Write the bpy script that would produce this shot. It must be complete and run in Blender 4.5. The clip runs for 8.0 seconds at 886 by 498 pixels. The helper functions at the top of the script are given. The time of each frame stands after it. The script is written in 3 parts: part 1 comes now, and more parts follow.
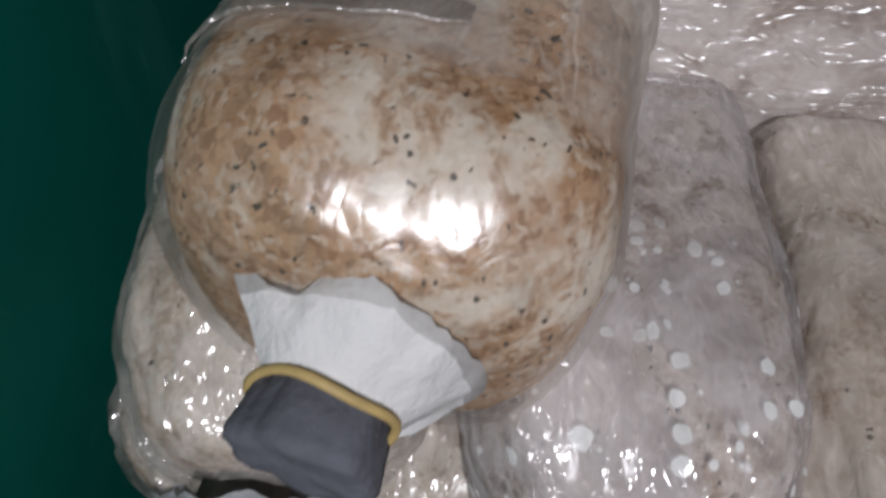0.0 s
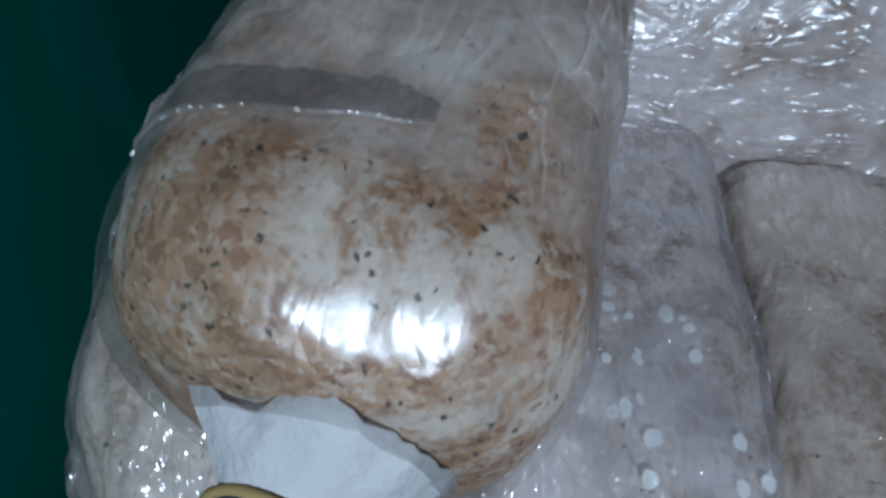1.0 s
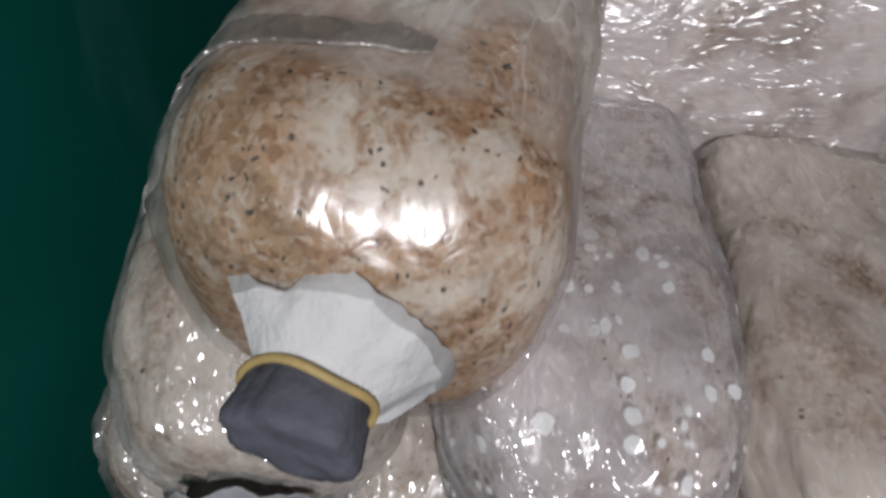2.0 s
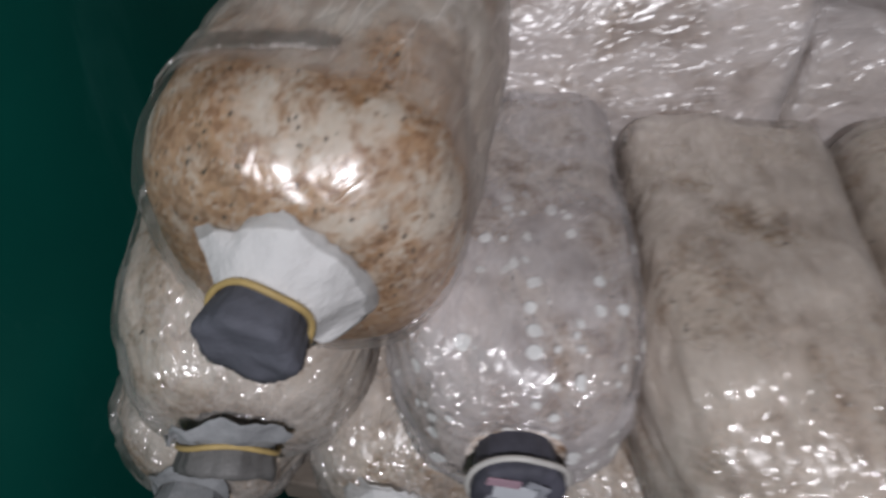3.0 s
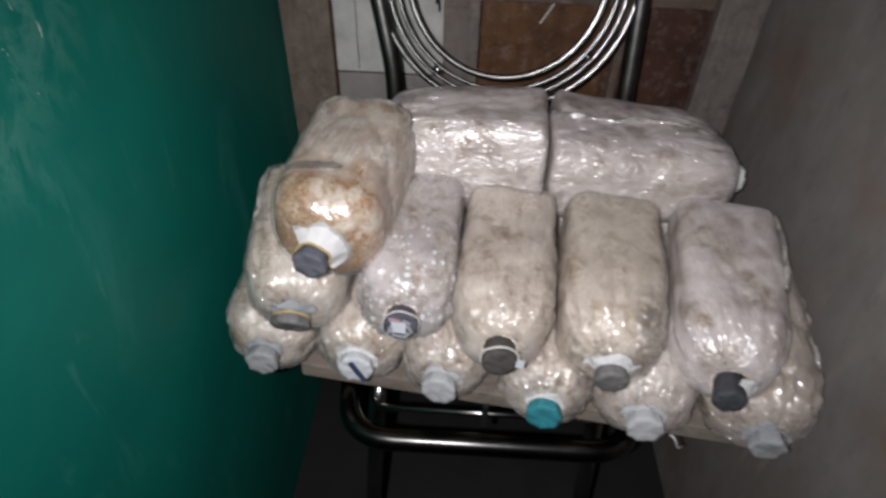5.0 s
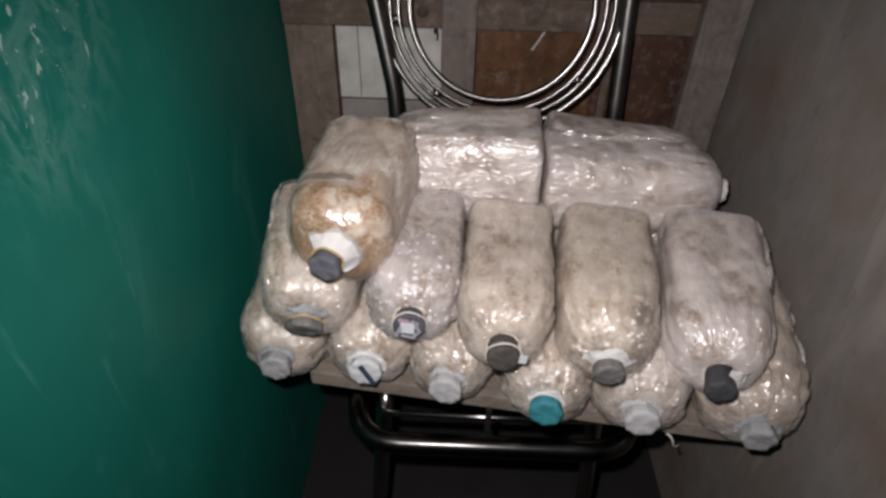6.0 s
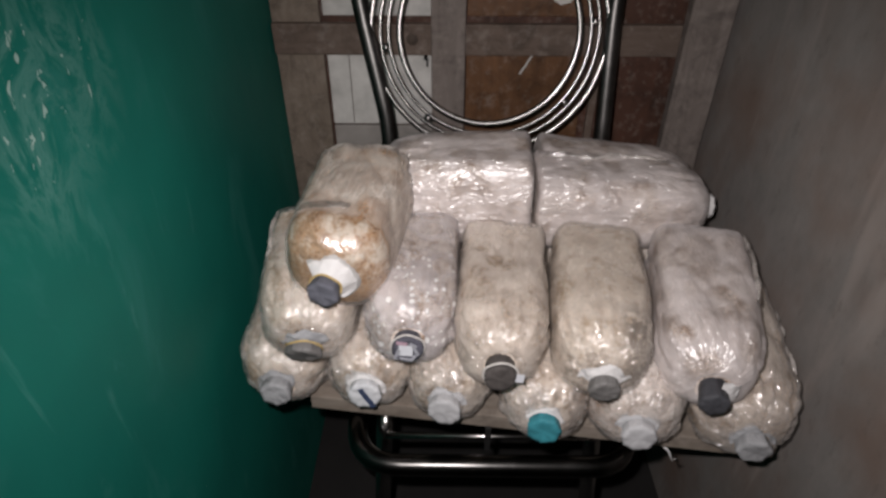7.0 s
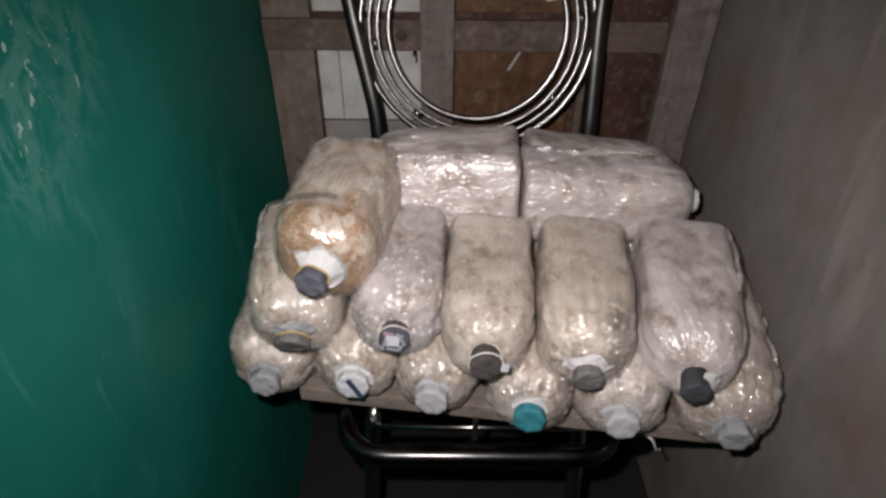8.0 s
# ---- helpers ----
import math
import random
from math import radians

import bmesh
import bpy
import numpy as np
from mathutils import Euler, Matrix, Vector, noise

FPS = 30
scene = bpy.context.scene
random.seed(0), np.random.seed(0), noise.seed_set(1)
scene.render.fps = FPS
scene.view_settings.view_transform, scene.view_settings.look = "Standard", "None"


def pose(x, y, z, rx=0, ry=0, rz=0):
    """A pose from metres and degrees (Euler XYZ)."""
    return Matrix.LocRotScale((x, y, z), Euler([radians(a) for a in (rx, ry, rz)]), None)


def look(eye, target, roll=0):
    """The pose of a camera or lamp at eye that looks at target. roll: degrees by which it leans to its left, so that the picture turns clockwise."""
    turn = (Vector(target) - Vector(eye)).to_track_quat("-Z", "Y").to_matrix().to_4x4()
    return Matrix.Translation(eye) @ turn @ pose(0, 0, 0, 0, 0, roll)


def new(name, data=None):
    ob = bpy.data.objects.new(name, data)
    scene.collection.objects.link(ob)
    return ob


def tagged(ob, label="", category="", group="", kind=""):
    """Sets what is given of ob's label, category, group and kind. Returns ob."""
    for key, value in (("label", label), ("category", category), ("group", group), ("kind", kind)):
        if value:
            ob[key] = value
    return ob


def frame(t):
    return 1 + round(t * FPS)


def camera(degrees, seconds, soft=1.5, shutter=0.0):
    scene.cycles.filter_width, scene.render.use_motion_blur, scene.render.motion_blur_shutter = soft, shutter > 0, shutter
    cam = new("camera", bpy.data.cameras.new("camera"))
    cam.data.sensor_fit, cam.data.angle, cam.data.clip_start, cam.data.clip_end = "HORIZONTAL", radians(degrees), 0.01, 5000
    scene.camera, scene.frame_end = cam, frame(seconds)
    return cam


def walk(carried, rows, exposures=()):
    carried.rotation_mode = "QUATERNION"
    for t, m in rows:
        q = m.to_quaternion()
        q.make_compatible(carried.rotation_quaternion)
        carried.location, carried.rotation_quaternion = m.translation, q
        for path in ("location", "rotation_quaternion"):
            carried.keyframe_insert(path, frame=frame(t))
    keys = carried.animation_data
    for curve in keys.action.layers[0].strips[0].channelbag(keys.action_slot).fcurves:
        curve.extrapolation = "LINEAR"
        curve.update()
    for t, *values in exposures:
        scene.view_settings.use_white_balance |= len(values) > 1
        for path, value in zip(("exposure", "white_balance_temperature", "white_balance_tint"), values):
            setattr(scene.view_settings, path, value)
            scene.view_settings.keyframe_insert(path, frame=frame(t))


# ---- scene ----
cam = camera(71.9, 8.0, 2.8, 0.5)

PATH = [
    (0, (-0.103, -0.223, 0.818), (-0.215, 1.048, -0.722), 3.3),
    (0.5, (-0.104, -0.207, 0.819), (-0.14, 1.062, -0.726), 5.0),
    (1, (-0.104, -0.205, 0.827), (-0.132, 1.078, -0.707), 5.6),
    (1.5, (-0.095, -0.215, 0.842), (-0.121, 1.095, -0.67), 5.0),
    (1.7, (-0.101, -0.223, 0.83), (-0.132, 1.095, -0.674), 4.9),
    (2.8, (-0.082, -0.276, 0.824), (-0.176, 1.172, -0.553), 0.5),
    (3, (-0.069, -0.282, 0.838), (-0.171, 1.147, -0.557), -1.4),
    (3.5, (-0.032, -0.333, 0.896), (-0.12, 1.104, -0.493), -1.5),
    (4, (-0.033, -0.413, 0.964), (-0.176, 1.063, -0.379), -4.5),
    (4.5, (-0.038, -0.494, 1.034), (-0.15, 1.033, -0.253), 0.9),
    (5, (-0.003, -0.565, 1.062), (-0.054, 0.939, -0.255), 1.7),
    (5.2, (-0.002, -0.574, 1.059), (0.015, 0.936, -0.253), 3.2),
    (6.3, (-0.016, -0.621, 1.072), (-0.069, 0.971, -0.137), 0.5),
    (6.5, (-0.011, -0.622, 1.077), (-0.064, 0.973, -0.128), -0.1),
    (7, (-0.014, -0.62, 1.077), (-0.028, 0.991, -0.107), 0.2),
    (7.5, (-0.014, -0.626, 1.075), (-0.014, 0.983, -0.113), 0.4),
    (8, (-0.006, -0.631, 1.075), (-0.001, 0.98, -0.11), 0.6),
]
EXPOSURES = [
    (0.0, -0.55, 6250, 9), (0.3, -0.66, 5300, 2), (1.0, -0.86, 5000, -2), (1.5, -0.66, 5200, -1), (1.8, -0.55, 6200, 8), (2.8, -0.68, 6400, 10),
    (3.5, -0.66, 5800, 8), (4.0, -0.25, 5650, 5), (4.5, 0.05, 5550, 2), (5.2, 0.1, 6700, 10), (6.3, 0.06, 6850, 12), (8.0, 0.06, 6850, 12),
]
walk(cam, [(t, look(eye, target, roll)) for t, eye, target, roll in PATH], EXPOSURES)

# ---- light: one torch beside the lens, dim room ----
world = bpy.data.worlds.new("night_room")
scene.world = world
world.use_nodes = True
world.node_tree.nodes["Background"].inputs[0].default_value = (0.5, 0.6, 0.7, 1)
world.node_tree.nodes["Background"].inputs[1].default_value = 0.018

torch_data = bpy.data.lights.new("torch", "SPOT")
torch_data.energy = 19.0
torch_data.spot_size = radians(110)
torch_data.spot_blend = 1.0
torch_data.shadow_soft_size = 0.006
torch_data.color = (1.0, 0.97, 1.0)
torch = new("torch", torch_data)
torch.matrix_world = look((-0.04, -0.60, 1.095), (0.01, -0.08, 0.595))


# ---- materials ----
def material(name):
    m = bpy.data.materials.new(name)
    m.use_nodes = True
    m.node_tree.nodes.clear()
    return m, m.node_tree


def nd(tree, kind, inputs=None, **props):
    n = tree.nodes.new(kind)
    for k, v in props.items():
        setattr(n, k, v)
    for k, v in (inputs or {}).items():
        if isinstance(v, bpy.types.NodeSocket):
            tree.links.new(v, n.inputs[k])
        else:
            n.inputs[k].default_value = v
    return n


def rgb(c):
    return (c[0], c[1], c[2], 1.0)


def ramp(tree, fac, lo, hi):
    return nd(tree, "ShaderNodeMapRange", {"Value": fac, "From Min": lo, "From Max": hi}, clamp=True).outputs[0]


def mix(tree, fac, a, b, blend="MIX"):
    n = nd(tree, "ShaderNodeMix", data_type="RGBA", blend_type=blend)
    for i, v in ((0, fac), (6, a), (7, b)):
        if isinstance(v, bpy.types.NodeSocket):
            tree.links.new(v, n.inputs[i])
        else:
            n.inputs[i].default_value = v if i == 0 else rgb(v)
    return n.outputs[2]


def math_node(tree, op, a, b=0.0):
    n = nd(tree, "ShaderNodeMath", operation=op)
    for i, v in ((0, a), (1, b)):
        if isinstance(v, bpy.types.NodeSocket):
            tree.links.new(v, n.inputs[i])
        else:
            n.inputs[i].default_value = v
    return n.outputs[0]


def noise_tex(tree, vec, scale, detail=4.0, rough=0.55, stretch=(1, 1, 1), distortion=0.0):
    v = nd(tree, "ShaderNodeMapping", {"Vector": vec, "Scale": stretch}).outputs[0]
    return nd(tree, "ShaderNodeTexNoise", {"Vector": v, "Scale": scale, "Detail": detail, "Roughness": rough,
                                           "Distortion": distortion}).outputs[0]


def coords(tree, vary=True):
    c = nd(tree, "ShaderNodeTexCoord").outputs["Object"]
    if not vary:
        return c, c
    r = nd(tree, "ShaderNodeObjectInfo").outputs["Random"]
    off = nd(tree, "ShaderNodeVectorMath", {0: (7.3, 3.1, 5.7)}, operation="SCALE")
    tree.links.new(r, off.inputs["Scale"])
    return nd(tree, "ShaderNodeVectorMath", {0: c, 1: off.outputs[0]}, operation="ADD").outputs[0], c


def finish(tree, color, roughness, bump=None, strength=0.3, distance=0.001, metallic=0.0, specular=0.5):
    p = nd(tree, "ShaderNodeBsdfPrincipled", {"Metallic": metallic, "Specular IOR Level": specular})
    for key, v in (("Base Color", color), ("Roughness", roughness)):
        if isinstance(v, bpy.types.NodeSocket):
            tree.links.new(v, p.inputs[key])
        else:
            p.inputs[key].default_value = rgb(v) if key == "Base Color" else v
    if bump is not None:
        b = nd(tree, "ShaderNodeBump", {"Height": bump, "Strength": strength, "Distance": distance})
        tree.links.new(b.outputs[0], p.inputs["Normal"])
    out = nd(tree, "ShaderNodeOutputMaterial")
    tree.links.new(p.outputs[0], out.inputs[0])
    return p


def substrate_material(name, cream, tan, brown, tan_amount, front, specks, stain=0.0, wet=0.2, bloom_hotspot=None, rim=0.0):
    """Sawdust block grown through with white mycelium. front: how far the tan gathers towards the mouth."""
    m, t = material(name)
    v, c = coords(t)
    y = nd(t, "ShaderNodeSeparateXYZ", {0: c}).outputs[1]
    big = noise_tex(t, v, 22, 4, 0.6, distortion=0.8)
    mid = noise_tex(t, v, 85, 4, 0.65, distortion=0.4)
    fine = noise_tex(t, v, 330, 4, 0.65)
    toward = ramp(t, y, -0.035, -0.085)
    patch = math_node(t, "ADD", big, math_node(t, "MULTIPLY", toward, front))
    patch = math_node(t, "ADD", patch, math_node(t, "MULTIPLY", math_node(t, "SUBTRACT", mid, 0.5), 0.75))
    if rim:
        edge = math_node(t, "ADD", y, math_node(t, "MULTIPLY", math_node(t, "SUBTRACT", big, 0.5), 0.02))
        band = math_node(t, "MULTIPLY", ramp(t, edge, -0.064, -0.054), ramp(t, edge, -0.036, -0.047))
        patch = math_node(t, "ADD", patch, math_node(t, "MULTIPLY", band, rim))
    # pale patch: white growth plus the torch's hot spot, put into the colour
    if bloom_hotspot:
        off = nd(t, "ShaderNodeVectorMath", {0: c, 1: bloom_hotspot}, operation="DISTANCE").outputs["Value"]
        off = math_node(t, "ADD", off, math_node(t, "MULTIPLY", math_node(t, "SUBTRACT", big, 0.5), 0.03))
        patch = math_node(t, "SUBTRACT", patch, math_node(t, "MULTIPLY", ramp(t, off, 0.036, 0.014), 0.22))
        patch = math_node(t, "ADD", patch, math_node(t, "MULTIPLY", ramp(t, off, 0.030, 0.055), 0.04))
    patch = ramp(t, patch, 0.60 - tan_amount, (0.80 if wet > 0.4 else 0.83) - tan_amount)
    col = mix(t, patch, cream, tan)
    # single shavings
    jitter = nd(t, "ShaderNodeVectorMath", {0: nd(t, "ShaderNodeTexNoise", {"Vector": v, "Scale": 420.0, "Detail": 3.0}).outputs["Color"]}, operation="SCALE")
    jitter.inputs["Scale"].default_value = 0.0035
    cell = nd(t, "ShaderNodeTexVoronoi", {"Vector": nd(t, "ShaderNodeVectorMath", {0: v, 1: jitter.outputs[0]}, operation="ADD").outputs[0], "Scale": 560.0})
    shade = nd(t, "ShaderNodeSeparateColor", {0: cell.outputs["Color"]}).outputs[0]
    chip = math_node(t, "MULTIPLY", ramp(t, shade, 0.55, 0.95), math_node(t, "ADD", 0.16, math_node(t, "MULTIPLY", patch, 0.62)))
    col = mix(t, chip, col, brown)
    light = math_node(t, "MULTIPLY", ramp(t, shade, 0.25, 0.05), 0.35)
    col = mix(t, light, col, tuple(min(0.85, x * 1.25) for x in cream))
    deep = ramp(t, math_node(t, "ADD", mid, math_node(t, "MULTIPLY", patch, 0.12)), 0.64, 0.78)
    col = mix(t, math_node(t, "MULTIPLY", deep, 0.45), col, brown)
    grain = ramp(t, fine, 0.3, 0.75)
    col = mix(t, math_node(t, "MULTIPLY", grain, 0.4), col, (0.75, 0.70, 0.64), "MULTIPLY")
    grit = nd(t, "ShaderNodeTexVoronoi", {"Vector": nd(t, "ShaderNodeMapping", {"Vector": nd(t, "ShaderNodeVectorMath", {0: v, 1: jitter.outputs[0]}, operation="ADD").outputs[0], "Scale": (1, 1, 0.6)}).outputs[0], "Scale": 430.0})
    grit_size = math_node(t, "MULTIPLY", ramp(t, nd(t, "ShaderNodeSeparateColor", {0: grit.outputs["Color"]}).outputs[1], 0.95 - specks, 1.0), 0.36)
    spot = ramp(t, math_node(t, "SUBTRACT", grit.outputs["Distance"], grit_size), 0.03, -0.10)
    col = mix(t, math_node(t, "MULTIPLY", spot, 0.9), col, (0.03, 0.017, 0.009))
    if stain:
        across = nd(t, "ShaderNodeSeparateXYZ", {0: c}).outputs[0]
        blot = math_node(t, "MULTIPLY", ramp(t, y, -0.035, -0.06), ramp(t, noise_tex(t, v, 62, 5, 0.7), 0.41, 0.48))
        blot = math_node(t, "MULTIPLY", blot, ramp(t, across, 0.008, 0.024))
        col = mix(t, math_node(t, "MULTIPLY", blot, stain), col, (0.07, 0.045, 0.025))
    crumbs = math_node(t, "MULTIPLY", ramp(t, y, -0.068, -0.096), ramp(t, noise_tex(t, v, 75, 4, 0.7, (1, 0.5, 1)), 0.50, 0.60))
    col = mix(t, math_node(t, "MULTIPLY", crumbs, 0.75), col, (0.11, 0.065, 0.035))
    h = math_node(t, "ADD", math_node(t, "MULTIPLY", mid, 0.7), math_node(t, "MULTIPLY", shade, 0.3))
    finish(t, col, 0.75 - 0.5 * wet, h, 0.8, 0.0025, specular=wet)
    return m


def film_material(name, haze, tint, rough=0.17, beads=0.0, tight_front=None, streaks=0.14, blots=0.32):
    """Thin clear plastic, creased along the bag, with a milky veil. tight_front: where along the bag the veil sets in."""
    m, t = material(name)
    v, c = coords(t)
    w1 = noise_tex(t, v, 20, 3, 0.55, (1, 0.65, 1), 1.0)
    w2 = math_node(t, "ABSOLUTE", math_node(t, "SUBTRACT", noise_tex(t, v, 75, 2, 0.55, (1, 0.32, 1), 0.8), 0.5))
    ridge = math_node(t, "ABSOLUTE", math_node(t, "SUBTRACT", w1, 0.5))
    fold = math_node(t, "ABSOLUTE", math_node(t, "SUBTRACT", noise_tex(t, v, 42, 2, 0.5, (1, 0.5, 1), 1.6), 0.5))
    fine = math_node(t, "ABSOLUTE", math_node(t, "SUBTRACT", noise_tex(t, v, 120, 2, 0.5, (1, 0.35, 1), 1.4), 0.5))
    broad_h = math_node(t, "ADD", math_node(t, "MULTIPLY", ridge, 2.0), math_node(t, "MULTIPLY", fold, 1.2))
    h = math_node(t, "ADD", broad_h, math_node(t, "MULTIPLY", w2, 1.3))
    h = math_node(t, "ADD", h, math_node(t, "MULTIPLY", fine, 0.10))
    if beads:
        drop = nd(t, "ShaderNodeTexVoronoi", {"Vector": v, "Scale": 125.0, "Randomness": 1.0})
        size = nd(t, "ShaderNodeSeparateColor", {0: drop.outputs["Color"]})
        reach = math_node(t, "MULTIPLY", ramp(t, size.outputs[0], 0.1, 1.0), 0.43)
        wobble = math_node(t, "MULTIPLY", math_node(t, "SUBTRACT", noise_tex(t, v, 260, 2, 0.5), 0.5), 0.25)
        spot = ramp(t, math_node(t, "SUBTRACT", math_node(t, "ADD", drop.outputs["Distance"], wobble), reach), 0.05, -0.04)
        spot = math_node(t, "MULTIPLY", spot, ramp(t, nd(t, "ShaderNodeSeparateXYZ", {0: c}).outputs[1], 0.012, -0.02))
        h = math_node(t, "ADD", h, math_node(t, "MULTIPLY", spot, beads))
    taut = 1.0
    if tight_front is not None:
        taut = math_node(t, "ADD", 0.18, math_node(t, "MULTIPLY", ramp(t, nd(t, "ShaderNodeSeparateXYZ", {0: c}).outputs[1], tight_front - 0.012, tight_front + 0.012), 0.82))
    b = nd(t, "ShaderNodeBump", {"Height": h, "Strength": taut, "Distance": 0.0065}).outputs[0]
    soft_b = nd(t, "ShaderNodeBump", {"Height": broad_h, "Strength": 0.5, "Distance": 0.004}).outputs[0]
    gloss = nd(t, "ShaderNodeBsdfGlossy", {"Color": (1, 1, 1, 1), "Roughness": rough, "Normal": b})
    broad = nd(t, "ShaderNodeBsdfGlossy", {"Color": (1, 1, 1, 1), "Roughness": 0.3, "Normal": soft_b})
    veil = nd(t, "ShaderNodeBsdfDiffuse", {"Color": mix(t, spot, tint, (0.88, 0.88, 0.87)) if beads else rgb(tint), "Normal": soft_b})
    cloud = noise_tex(t, v, 17, 4, 0.6, (1, 0.75, 1), 0.4)
    # where the film clings to the block it is clear and damp, between those patches it is milky
    warp = nd(t, "ShaderNodeTexNoise", {"Vector": v, "Scale": 30.0, "Detail": 2.0}).outputs["Color"]
    bent = nd(t, "ShaderNodeVectorMath", {0: warp}, operation="SCALE")
    bent.inputs["Scale"].default_value = 0.034
    bent = nd(t, "ShaderNodeVectorMath", {0: v, 1: bent.outputs[0]}, operation="ADD").outputs[0]
    cling = nd(t, "ShaderNodeTexVoronoi", {"Vector": bent, "Scale": 27.0, "Smoothness": 0.35}, feature="SMOOTH_F1").outputs["Distance"]
    damp = math_node(t, "MULTIPLY", math_node(t, "MULTIPLY", ramp(t, cling, 0.56, 0.30), ramp(t, cloud, 0.36, 0.56)), blots)
    cling = math_node(t, "MULTIPLY", ramp(t, cling, 0.36, 0.62), ramp(t, cloud, 0.62, 0.42))
    clear = nd(t, "ShaderNodeBsdfTransparent", {"Color": mix(t, damp, (0.97, 0.97, 0.97), (0.66, 0.60, 0.56))})
    amount = math_node(t, "ADD", 0.2, math_node(t, "MULTIPLY", ramp(t, math_node(t, "ADD", cloud, math_node(t, "MULTIPLY", cling, 0.16)), 0.42, 0.60), 0.8))
    amount = math_node(t, "MULTIPLY", math_node(t, "MULTIPLY", amount, haze), math_node(t, "SUBTRACT", 1.0, math_node(t, "MULTIPLY", damp, 0.7)))
    # thin pale lines on folds: doubled film, with its highlights painted into the veil
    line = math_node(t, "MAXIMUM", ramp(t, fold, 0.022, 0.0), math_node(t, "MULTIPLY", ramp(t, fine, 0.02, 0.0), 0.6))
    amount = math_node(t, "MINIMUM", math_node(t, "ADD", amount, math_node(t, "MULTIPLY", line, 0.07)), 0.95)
    if tight_front is not None:
        y = nd(t, "ShaderNodeSeparateXYZ", {0: c}).outputs[1]
        y = math_node(t, "ADD", y, math_node(t, "MULTIPLY", math_node(t, "SUBTRACT", w1, 0.5), 0.02))
        amount = math_node(t, "MULTIPLY", amount, math_node(t, "ADD", 0.15, math_node(t, "MULTIPLY", ramp(t, y, tight_front, tight_front + 0.008), 0.85)))
    # stretched creases along the bag, the light they catch painted as pale veil
    crease_glint = math_node(t, "ABSOLUTE", math_node(t, "SUBTRACT", noise_tex(t, v, 48, 3, 0.6, (1, 0.3, 1), 0.35), 0.5))
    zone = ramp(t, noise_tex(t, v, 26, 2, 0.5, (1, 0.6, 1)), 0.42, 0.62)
    crease_glint = math_node(t, "MULTIPLY", math_node(t, "MULTIPLY", ramp(t, crease_glint, 0.03, 0.0), zone), streaks)
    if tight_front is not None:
        crease_glint = math_node(t, "MULTIPLY", crease_glint, ramp(t, y, tight_front, tight_front + 0.012))
    amount = math_node(t, "MINIMUM", math_node(t, "ADD", amount, crease_glint), 0.95)
    if beads:
        amount = math_node(t, "MAXIMUM", amount, math_node(t, "MULTIPLY", spot, 0.85))
    base = nd(t, "ShaderNodeMixShader", {0: amount})
    t.links.new(clear.outputs[0], base.inputs[1])
    t.links.new(veil.outputs[0], base.inputs[2])
    fres = nd(t, "ShaderNodeFresnel", {"IOR": 1.45}).outputs[0]
    fac = math_node(t, "MINIMUM", math_node(t, "ADD", 0.16, math_node(t, "MULTIPLY", fres, 0.2)), 0.26)
    sheen = nd(t, "ShaderNodeMixShader", {0: 0.15})
    t.links.new(gloss.outputs[0], sheen.inputs[1])
    t.links.new(broad.outputs[0], sheen.inputs[2])
    both = nd(t, "ShaderNodeMixShader", {0: fac})
    t.links.new(base.outputs[0], both.inputs[1])
    t.links.new(sheen.outputs[0], both.inputs[2])
    out = nd(t, "ShaderNodeOutputMaterial")
    t.links.new(both.outputs[0], out.inputs[0])
    return m


def wood_material(name, light, dark, axis=2, scale=1.0, rough=0.75, stain=None):
    m, t = material(name)
    v, c = coords(t)
    s = [7 * scale, 7 * scale, 7 * scale]
    s[axis] = 0.9 * scale
    grain = noise_tex(t, v, 6, 6, 0.65, tuple(s), 1.5)
    wide = noise_tex(t, v, 9, 4, 0.6)
    col = mix(t, ramp(t, grain, 0.3, 0.72), light, dark)
    col = mix(t, math_node(t, "MULTIPLY", ramp(t, wide, 0.45, 0.75), 0.55), col, stain or dark)
    grime = noise_tex(t, v, 26, 6, 0.7, distortion=0.8)
    col = mix(t, math_node(t, "MULTIPLY", ramp(t, grime, 0.47, 0.68), 0.6), col, tuple(x * 0.42 for x in dark))
    dust = noise_tex(t, v, 60, 5, 0.7)
    col = mix(t, math_node(t, "MULTIPLY", ramp(t, dust, 0.52, 0.72), 0.3), col, (0.33, 0.29, 0.26))
    finish(t, col, rough, math_node(t, "ADD", grain, grime), 0.35, 0.0015, specular=0.3)
    return m


def plain_material(name, color, rough, vary=0.25, scale=60, metallic=0.0, bump=0.2, dark=None, depth=0.0008):
    m, t = material(name)
    v, c = coords(t)
    n = noise_tex(t, v, scale, 5, 0.6)
    w = noise_tex(t, v, scale * 0.18, 3, 0.6)
    d = dark or tuple(x * (1 - vary * 1.6) for x in color)
    col = mix(t, ramp(t, math_node(t, "ADD", math_node(t, "MULTIPLY", n, 0.5), math_node(t, "MULTIPLY", w, 0.5)), 0.35, 0.65), d, color)
    r = math_node(t, "ADD", rough - 0.06, math_node(t, "MULTIPLY", w, 0.16))
    finish(t, col, r, math_node(t, "ADD", n, math_node(t, "MULTIPLY", w, 2.0)), bump, depth, metallic)
    return m


